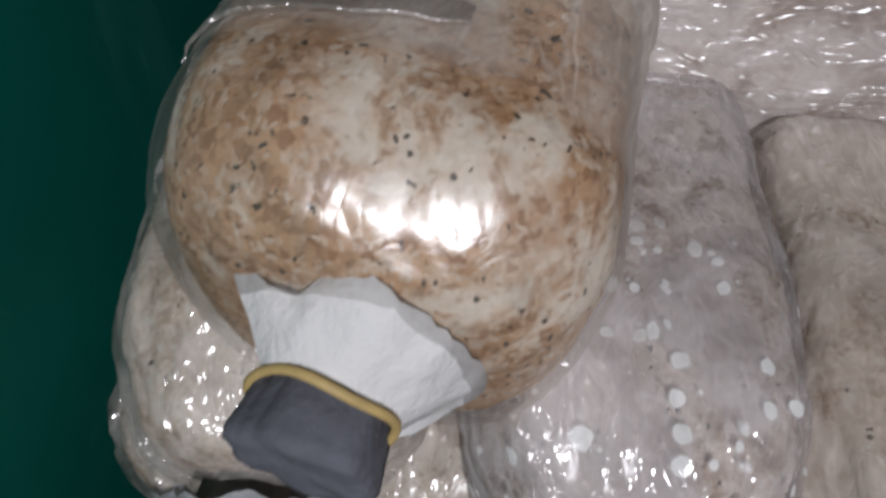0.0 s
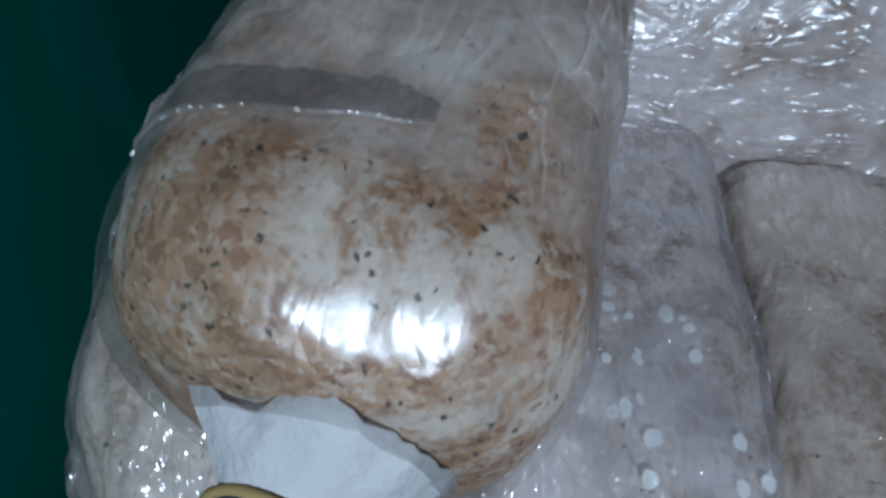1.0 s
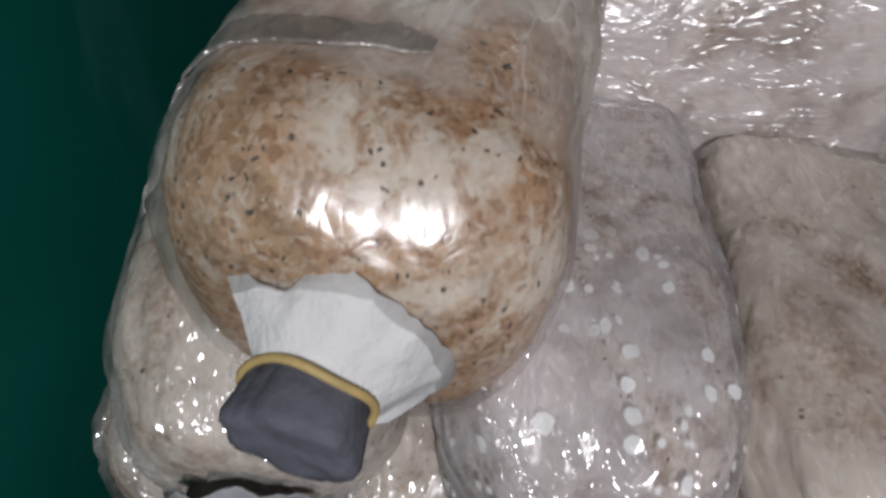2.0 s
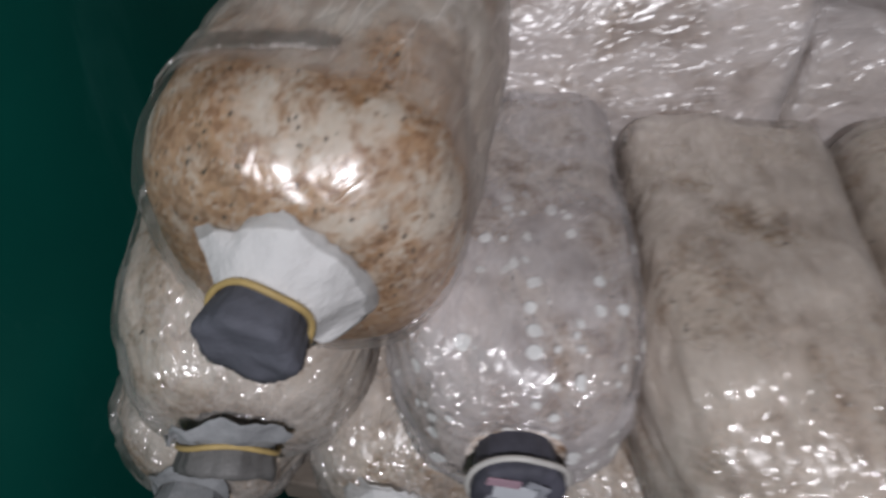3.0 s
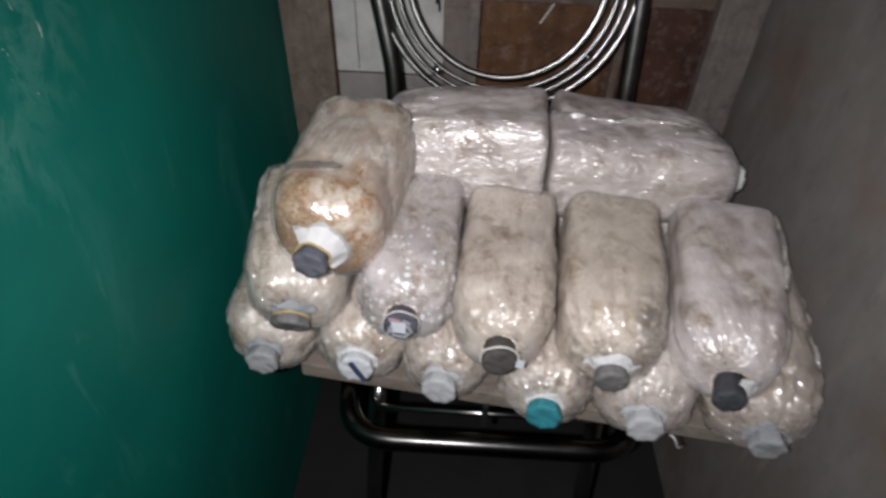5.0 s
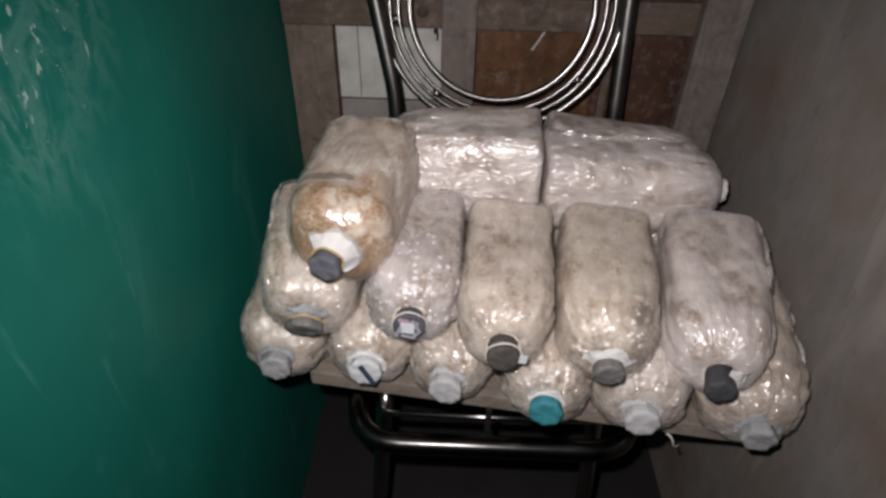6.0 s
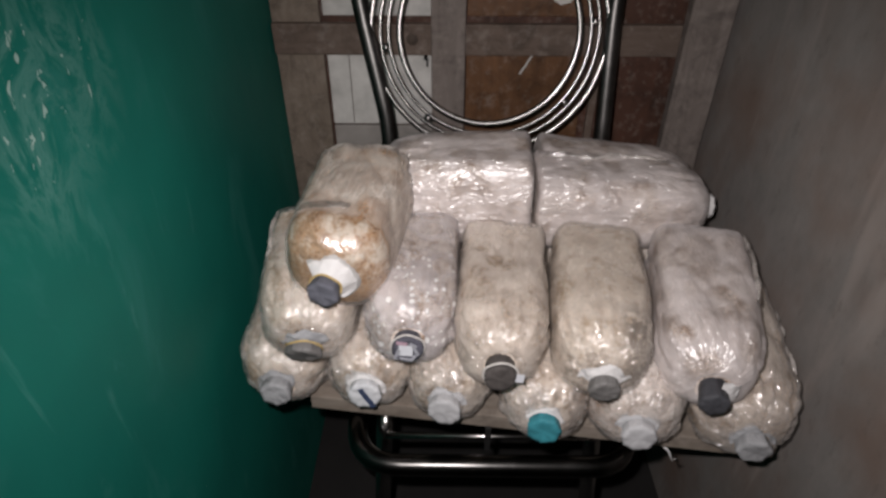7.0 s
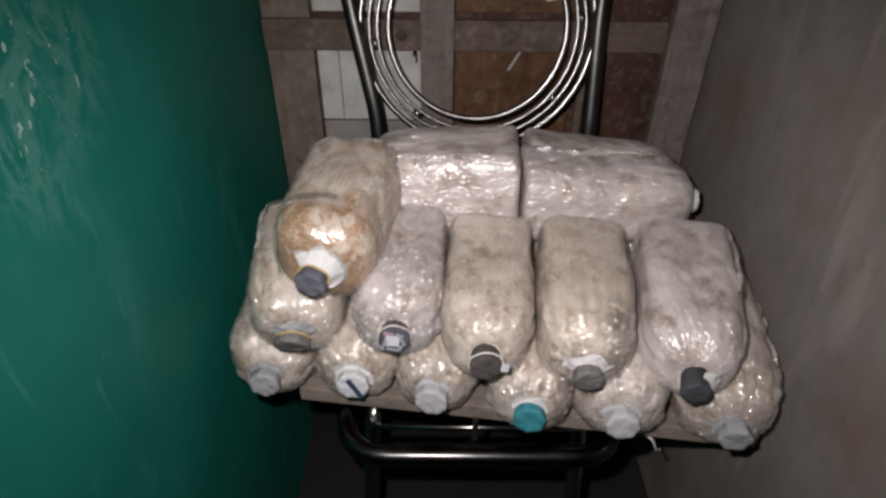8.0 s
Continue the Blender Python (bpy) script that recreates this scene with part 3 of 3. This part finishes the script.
def bag_mesh(length, radius, neck, shoulder, corner, sides, seed, lump, offset, pleat, square, dense=1, full=0.85, crease=0.0, tight=None):
    rnd = random.Random(seed)
    ox, oy, oz = (rnd.uniform(-20, 20) for _ in range(3))
    base = bag_profile(length, radius, neck, shoulder, corner, full)
    prof = []
    for i in range(len(base) - 1):
        for k in range(dense):
            s = k / dense
            prof.append((base[i][0] * (1 - s) + base[i + 1][0] * s, base[i][1] * (1 - s) + base[i + 1][1] * s))
    prof.append(base[-1])
    waves = [(rnd.randint(7, 11), rnd.uniform(0, 6.28)), (rnd.randint(13, 19), rnd.uniform(0, 6.28)), (rnd.randint(23, 31), rnd.uniform(0, 6.28))]

    def skin(y, r, a, lift=0.0):
        """A point of the bag's surface, y along it, r from its axis, at the angle a round it."""
        toward = max(0.0, min(1.0, (-y - (length - shoulder * 1.5)) / (shoulder * 1.3)))
        rear = max(0.0, 1 + y / 0.05)
        ca, sa = math.cos(a), math.sin(a)
        sq = 2.4 + (square - 1.1) * max(0.0, min(1.0, 1.15 + y / (0.85 * length)))
        rr = r / (abs(ca) ** sq + abs(sa) ** sq) ** (1 / sq)
        p = Vector((rr * ca, y, rr * sa))
        q = Vector((p.x * 26 + ox, p.y * 20 + oy, p.z * 26 + oz))
        d = lump * noise.noise(q) + 0.5 * lump * noise.noise(q * 2.3)
        d += offset * (0.35 + max(0.0, noise.noise(q * 0.55 + Vector((9, 4, 2)))))
        if crease and r > neck * 1.2:
            for sc, am, sh in ((0.75, 1.0, 3.0), (1.7, 0.6, 17.0), (3.6, 0.3, 29.0)):
                g = noise.noise(Vector((q.x * sc + sh, q.y * sc * 0.85 + 0.6 * q.x, q.z * sc - sh)))
                d -= crease * am * max(0.0, 1 - abs(g) * 6) * (1.0 if tight is None else 0.3 + 0.7 * max(0.0, min(1.0, (y - tight) / 0.02)))
        if pleat and r > neck * 0.9:
            w = sum(1 - 2.2 * abs(math.sin(0.5 * f * a + ph + 3 * noise.noise(q * 0.4))) ** 0.8 for f, ph in waves) / 3
            d += pleat * w * (0.05 + 0.95 * math.sin(math.pi * min(1.0, toward * 0.9 + 0.02))) * min(1, r / radius * 1.6)
            d += pleat * 0.2 * rear * math.sin(waves[0][0] * a + waves[1][1])
        if r < radius * 0.9 and y > -corner:
            d *= 0.35
            p.y += 0.6 * lump * noise.noise(q * 1.3)
        f = 1 + (d + lift) / max(rr, 0.012)
        p.x, p.z = p.x * f, p.z * f
        return p

    bm = bmesh.new()
    rings = [[bm.verts.new(skin(y, r, 2 * math.pi * k / sides)) for k in range(sides)] for y, r in prof]
    for r0, r1 in zip(rings, rings[1:]):
        for k in range(sides):
            bm.faces.new((r0[k], r0[(k + 1) % sides], r1[(k + 1) % sides], r1[k]))
    bm.faces.new(rings[0][::-1])
    return bm, skin


def cap_parts(bag, kind, neck_y, seed, pitch=0.0, sleeve=0.0):
    """Mouth of a bag: plug in a ring, paper folded over it, rubber band and torn skirt."""
    rnd = random.Random(seed)
    face_mat, skirt_mat, band_mat, face_r, skirt_r, depth, skirt_from, skirt_to, corners = kind
    turn = Matrix.Translation((0, neck_y, 0)) @ pose(0, 0, 0, pitch, 0, rnd.uniform(-4, 4))

    def put(bm):
        bmesh.ops.transform(bm, matrix=turn, verts=bm.verts)
        return bm

    # folded face and pleated side
    bm = bmesh.new()
    n, ph = 48, rnd.uniform(0, 6.28)
    rings = []
    for y, s, w in ((0.012 + sleeve, 0.84, 0.03), (0.004 + sleeve * 0.4, 0.82, 0.05), (0.000, 0.88, 0.03), (-depth * 0.5, 0.94, 0.03), (-depth * 0.85, 1.0, 0.02), (-depth, 0.95, 0.02),
                    (-depth * 1.03, 0.72, 0.0), (-depth * 1.0, 0.38, 0.0), (-depth * 1.02, 0.04, 0.0)):
        ring = []
        for k in range(n):
            a = 2 * math.pi * k / n
            poly = math.cos(math.pi / corners) / math.cos((a + ph) % (2 * math.pi / corners) - math.pi / corners)
            r = face_r * s * (0.12 + 0.88 * poly) * (1 + w * math.sin(17 * a + ph))
            dent = 0.0020 * noise.noise(Vector((r * math.cos(a) * 140 + seed, r * math.sin(a) * 140, y * 40)))
            ring.append(bm.verts.new((r * math.cos(a), y + dent * 0.9, r * math.sin(a))))
        rings.append(ring)
    for r0, r1 in zip(rings, rings[1:]):
        for k in range(n):
            bm.faces.new((r0[k], r0[(k + 1) % n], r1[(k + 1) % n], r1[k]))
    bm.faces.new(rings[-1])
    cap = part("cap", put(bm), face_mat, bag)
    if band_mat:
        r, at = (face_r * 0.93, 0.30) if band_mat is BAND else (face_r * 1.02, 0.72)
        pts = [(r * (1 + 0.02 * math.sin(5 * a)) * math.cos(a), -depth * at + 0.0008 * math.sin(3 * a + ph), r * (1 + 0.02 * math.sin(5 * a)) * math.sin(a))
               for a in np.linspace(0, 2 * math.pi, 40, endpoint=False)]
        part("rubber_band" if band_mat is BAND else "neck_ring", put(tube_bm(pts, 0.0011, True, 8)), band_mat, cap)
    if skirt_mat:
        bm = bmesh.new()
        m = 40
        a0, a1 = radians(skirt_from), radians(skirt_to)
        rows = 6
        grid = []
        edge = [0.5 * rnd.uniform(-1.0, 1.0) for _ in range(m + 1)]
        tips = FLARE if skirt_r == 0.0315 else [rnd.uniform(0.78, 1.08) for _ in range(7)]
        big = []
        for k in range(m + 1):
            q = k / m * 5.999
            i = int(q)
            big.append(tips[i] * (1 - q + i) + tips[i + 1] * (q - i))
        for j in range(rows + 1):
            line = []
            for k in range(m + 1):
                a = a0 + (a1 - a0) * k / m
                s = j / rows
                reach = skirt_r * big[k] * (1 + 0.018 * edge[k])
                r = face_r * 0.9 + (reach - face_r * 0.9) * s
                wav = 0.006 * s * noise.noise(Vector((a * 1.9, s * 1.5, seed))) + 0.0012 * s * noise.noise(Vector((a * 9, s * 3, seed)))
                wav += 0.0011 * s * (abs(math.sin(a * 4.3 + ph)) + 0.6 * abs(math.sin(a * 9.1 + 2 * ph)) - 0.9)
                y = -depth * 0.25 + (0.95 if skirt_r == 0.0315 else 0.6) * (r - face_r * 0.9) + wav
                line.append((r * math.cos(a), y, r * math.sin(a)))
            grid.append(line)
        top = [[bm.verts.new(p) for p in line] for line in grid]
        low = [[bm.verts.new((p[0], p[1] + 0.0006, p[2])) for p in line] for line in grid]
        for j in range(rows):
            for k in range(m):
                bm.faces.new((top[j][k], top[j][k + 1], top[j + 1][k + 1], top[j + 1][k]))
                bm.faces.new((low[j][k], low[j + 1][k], low[j + 1][k + 1], low[j][k + 1]))
        for k in range(m):
            bm.faces.new((top[rows][k], top[rows][k + 1], low[rows][k + 1], low[rows][k]))
        part("paper_skirt", put(bm), skirt_mat, cap)


# how far the flared paper of the top bag reaches, corner by corner
FLARE = (0.75, 0.97, 0.93, 0.88, 0.98, 0.72, 0.94)
# face, skirt and band material, face radius, skirt radius, depth, the arc of the skirt, corners of the folded face
CAPS = {
    "grey_flared": (GREY_CLOTH, PAPER, BAND, 0.0164, 0.0315, 0.018, -48, 140, 6),
    "grey_limp": (LIMP_GREY, PAPER_GREY, BAND, 0.0200, 0.027, 0.014, 20, 170, 7),
    "white": (PAPER_GREY, PAPER_GREY, None, 0.0185, 0.023, 0.017, 0, 200, 6),
    "blue_print": (NEWS_BLUE, PAPER, None, 0.0190, 0.0245, 0.014, -20, 200, 8),
    "news": (NEWS, NEWS, None, 0.0188, 0.0235, 0.017, 0, 180, 8),
    "teal": (TEAL, PAPER, None, 0.0185, 0.0235, 0.015, 10, 170, 7),
    "dark_news": (NAVY, None, WHITE_RING, 0.0165, 0.0, 0.014, 0, 0, 12),
    "dark": (DARK_CAP, None, WHITE_RING, 0.0166, 0.0, 0.019, 0, 0, 14),
    "torn": (LIMP_GREY, PAPER, None, 0.0160, 0.0265, 0.015, 5, 175, 9),
    "dark_flap": (GREY_DARK, PAPER, None, 0.0155, 0.0275, 0.016, -65, 70, 6),
    "torn_white": (PAPER, PAPER, None, 0.0165, 0.030, 0.012, -30, 210, 8),
    "plain": (PAPER_GREY, None, BAND, 0.0195, 0.0, 0.014, 0, 0, 9),
}


SKINS = {}


def cap_patch(bag, x, z, w, h, turn, mat, label):
    """A printed area on the face of a cap."""
    bm = box_bm((-w / 2, -0.0004, -h / 2), (w / 2, 0.0004, h / 2), 0.0)
    bmesh.ops.transform(bm, matrix=pose(x, SKINS[bag.name][2], z, 0, turn, 0), verts=bm.verts)
    cap = next(ob for ob in bag.children if ob.name.split(".")[0] == "cap")
    part("printed_patch", bm, mat, cap, label, False)


def grow_bag(front, rear, radius, seed, sub, film, cap, label, square=2.9, shoulder=0.050, sides=108, dense=2, loose=0.0024, roll=0.0, cap_pitch=0.0, pleat=0.0030, full=0.85, cap_out=0.005, crumple=0.0018, tight=None):
    """One bag; front: middle of its mouth, rear: middle of its back end."""
    f, r = Vector(front), Vector(rear)
    ax = (r - f).normalized()
    side = ax.cross(Vector((0, 0, 1))).normalized()
    up = side.cross(ax)
    length = (r - f).length
    m = Matrix((side, ax, up)).transposed().to_4x4()
    m.translation = r
    bag = new("grow_bag")
    bag.matrix_world = m @ pose(0, 0, 0, 0, roll, 0) @ Matrix.Translation((0, -length / 2, -radius))
    tagged(bag, label, "grow bag", "grow bags piled on the board")
    back_to = Matrix.Translation((0, length / 2, radius))
    bm, inner = bag_mesh(length - 0.004, radius - 0.0015, 0.013, shoulder, 0.012, sides, seed, 0.0022, 0.0, pleat * 0.85, square, dense, full, crumple * 0.9, tight)
    bmesh.ops.transform(bm, matrix=back_to @ Matrix.Translation((0, -0.0015, 0)), verts=bm.verts)
    part("substrate", bm, SUB[sub], bag)
    bm, outer = bag_mesh(length, radius, 0.0165, shoulder, 0.008, sides, seed, 0.0022, loose, pleat, square, dense, full, crumple, tight)
    bmesh.ops.transform(bm, matrix=back_to, verts=bm.verts)
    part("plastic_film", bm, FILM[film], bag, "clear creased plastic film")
    SKINS[bag.name] = (outer, back_to, -length / 2 + 0.006 - cap_out - (1.03 * CAPS[cap][5] if cap else 0) - 0.0012)
    if cap:
        cap_parts(bag, CAPS[cap], -length / 2 + 0.006 - cap_out, seed, cap_pitch, cap_out)
        for ob in bag.children:
            if ob.name.split(".")[0] == "cap":
                ob.location.z = radius
    return bag


# bottom layer, six bags side by side, mouths over the board's front edge
grow_bag((-0.203, -0.157, 0.545), (-0.200, 0.010, 0.540), 0.051, 11, "cream", "clear", "white", "clear plastic bag of pale grown sawdust with a white paper cap", pleat=0.0046, crumple=0.0034)
striped_bag = grow_bag((-0.103, -0.165, 0.550), (-0.098, 0.012, 0.540), 0.051, 12, "cream", "clear", "blue_print", "plastic grow bag with a white and blue printed paper cap", pleat=0.0046, crumple=0.0034)
grow_bag((-0.014, -0.182, 0.548), (0.006, 0.006, 0.540), 0.051, 13, "cream", "clear", "news", "plastic grow bag of pale sawdust with a newsprint cap", pleat=0.0046, crumple=0.0034)
grow_bag((0.090, -0.207, 0.548), (0.112, -0.004, 0.540), 0.052, 14, "cream", "clear", "teal", "plastic grow bag closed with a teal paper cap", pleat=0.0046, crumple=0.0034)
grow_bag((0.186, -0.214, 0.550), (0.222, -0.012, 0.542), 0.055, 15, "pale", "clear", "news", "plastic grow bag with a printed newspaper cap", pleat=0.0046, crumple=0.0034)
end_bag = grow_bag((0.308, -0.217, 0.535), (0.335, -0.012, 0.543), 0.056, 16, "tan", "clear", "white", "tan plastic grow bag with a grey-white paper cap", pleat=0.0046, crumple=0.0034)
# rear pair under the two crosswise bags
grow_bag((-0.20, 0.085, 0.546), (0.005, 0.092, 0.547), 0.058, 17, "cream", "clear", "plain", "plastic grow bag lying crosswise on the board")
grow_bag((0.335, 0.085, 0.546), (0.120, 0.097, 0.547), 0.058, 18, "cream", "clear", "plain", "plastic grow bag lying crosswise on the board")
# middle layer
limp_bag = grow_bag((-0.161, -0.168, 0.622), (-0.168, -0.004, 0.643), 0.053, 21, "cream", "clear", "grey_limp", "plastic grow bag with a limp grey cap and yellow rubber band", cap_pitch=20, cap_out=0.006)
beaded_bag = grow_bag((-0.053, -0.180, 0.637), (-0.050, 0.004, 0.626), 0.050, 22, "pale", "beaded", "dark_news", "milky beaded plastic grow bag with a dark printed plug", square=4.2)
plug_bag = grow_bag((0.039, -0.203, 0.628), (0.055, -0.006, 0.621), 0.049, 23, "cream", "veiled", "dark", "cream plastic grow bag with a dark brown plug in a ring", square=4.2)
grow_bag((0.141, -0.208, 0.618), (0.167, -0.006, 0.617), 0.052, 24, "stained", "bare", "torn", "cream grow bag stained dark round its torn paper mouth", square=4.2, cap_out=0.009, cap_pitch=8)
flap_bag = grow_bag((0.248, -0.213, 0.610), (0.289, -0.010, 0.619), 0.0525, 25, "pale", "milky", "dark_flap", "glossy plastic grow bag with a dark plug and white flap", square=4.2, cap_out=0.012)
cap_patch(beaded_bag, -0.001, 0.0015, 0.0140, 0.0130, 4, PATCH_WHITE, "small white label")
cap_patch(beaded_bag, -0.0045, 0.0105, 0.0110, 0.0035, 10, PATCH_PINK, "pink printed area")
for x, z, w, h, turn in ((-0.0095, -0.004, 0.004, 0.013, 18), (0.0085, 0.002, 0.003, 0.014, -24), (-0.002, -0.0095, 0.012, 0.003, 12), (0.006, -0.0085, 0.003, 0.009, 34), (0.0065, 0.0085, 0.008, 0.003, 30)):
    cap_patch(beaded_bag, x, z, w, h, turn, PATCH_GREY, "pale crumpled strip of print")
cap_patch(plug_bag, 0.0190, 0.005, 0.0075, 0.010, 6, PATCH_WHITE, "small white paper tab")
cap_patch(striped_bag, 0.0030, -0.0010, 0.0060, 0.0300, -28, PATCH_NAVY, "dark blue printed stripe")
# two crosswise bags against the chair back
grow_bag((-0.105, 0.066, 0.675), (0.090, 0.058, 0.678), 0.060, 31, "pale", "milky", "plain", "pale plastic grow bag lying crosswise against the chair back", square=4.4)
cross_bag = grow_bag((0.320, 0.066, 0.648), (0.095, 0.066, 0.656), 0.054, 32, "pale", "milky", "torn_white", "pale blotched plastic grow bag lying crosswise, torn white mouth", square=3.0, shoulder=0.06)
grow_bag((0.318, 0.122, 0.640), (0.105, 0.118, 0.662), 0.050, 33, "pale", "milky", "plain", "pale plastic grow bag tucked behind another at the chair back", square=2.8, shoulder=0.06)
# top bag
top_bag = grow_bag((-0.128, -0.161, 0.703), (-0.106, 0.010, 0.715), 0.0525, 41, "orange", "half_tight", "grey_flared", "orange spotted grow bag with grey cap and flared white paper", sides=120, dense=2, loose=0.0008, pleat=0.0006, crumple=0.0030, tight=-0.13, cap_pitch=-2, cap_out=0.013, square=3.4, shoulder=0.032, full=0.62)


def film_fold(bag, radius, y0, y1, a0, a1, seed):
    """A flap of film folded over the shoulder of a bag, its front edge standing up a little."""
    skin, back_to = SKINS[bag.name][:2]
    bm = bmesh.new()
    m, rows = 60, []
    for s, lift in ((0.02, 0.0002), (0.0, 0.0010), (0.04, 0.0013), (0.3, 0.0009), (0.6, 0.0006), (0.85, 0.0001), (1.0, -0.0005)):
        line = []
        for k in range(m + 1):
            u = k / m
            a = radians(a0 + (a1 - a0) * u)
            fade = min(1.0, 5 * u, 5 * (1 - u))
            y = y0 + (y1 - y0) * s * (0.35 + 0.65 * fade) + 0.0012 * noise.noise(Vector((u * 3, seed, 0.4))) + 0.010 * (1 - u)
            line.append(bm.verts.new(back_to @ skin(y, radius, a, lift * (0.4 + 0.6 * fade))))
        rows.append(line)
    for r0, r1 in zip(rows, rows[1:]):
        for k in range(m):
            bm.faces.new((r0[k], r0[k + 1], r1[k + 1], r1[k]))
    part("film_fold", bm, FOLD, bag, "grey folded flap of film")


film_fold(top_bag, 0.053, -0.135, -0.120, 76, 140, 5)


def film_seam(bag, radius, y0, y1, angle, reach, seed):
    """A crumpled welt of loose film standing off the bag along its side."""
    skin, back_to = SKINS[bag.name][:2]
    rnd = random.Random(seed)
    bm = bmesh.new()
    m, rows = 36, []
    jag = [rnd.uniform(0.45, 1.0) for _ in range(m + 1)]
    for s, side in ((-0.1, 1.0), (0.35, 0.9), (0.7, 0.7), (1.0, 0.3), (1.0, -0.3), (0.7, -0.7), (0.35, -0.9), (-0.1, -1.0)):
        line = []
        for k in range(m + 1):
            u = k / m
            grow = math.sin(math.pi * u) ** 0.6 * (0.2 * jag[k] + 0.8 * (jag[k // 6] * (1 - k % 6 / 6) + jag[k // 6 + 1] * (k % 6 / 6)))
            bend = angle + 7 * noise.noise(Vector((u * 6, s * 2, seed)))
            line.append(bm.verts.new(back_to @ skin(y0 + (y1 - y0) * u, radius, radians(bend + 0.9 * side), reach * s * grow)))
        rows.append(line)
    for r0, r1 in zip(rows, rows[1:]):
        for k in range(m):
            bm.faces.new((r0[k], r0[k + 1], r1[k + 1], r1[k]))
    part("film_seam", bm, FILM["clear"], bag, "crumpled welt of loose film")


film_seam(limp_bag, 0.053, -0.002, -0.085, 138, 0.006, 3)
film_seam(flap_bag, 0.0535, -0.002, -0.120, 42, 0.008, 4)
film_seam(end_bag, 0.056, -0.015, -0.150, 30, 0.009, 6)
film_seam(cross_bag, 0.054, -0.01, -0.17, 72, 0.009, 8)
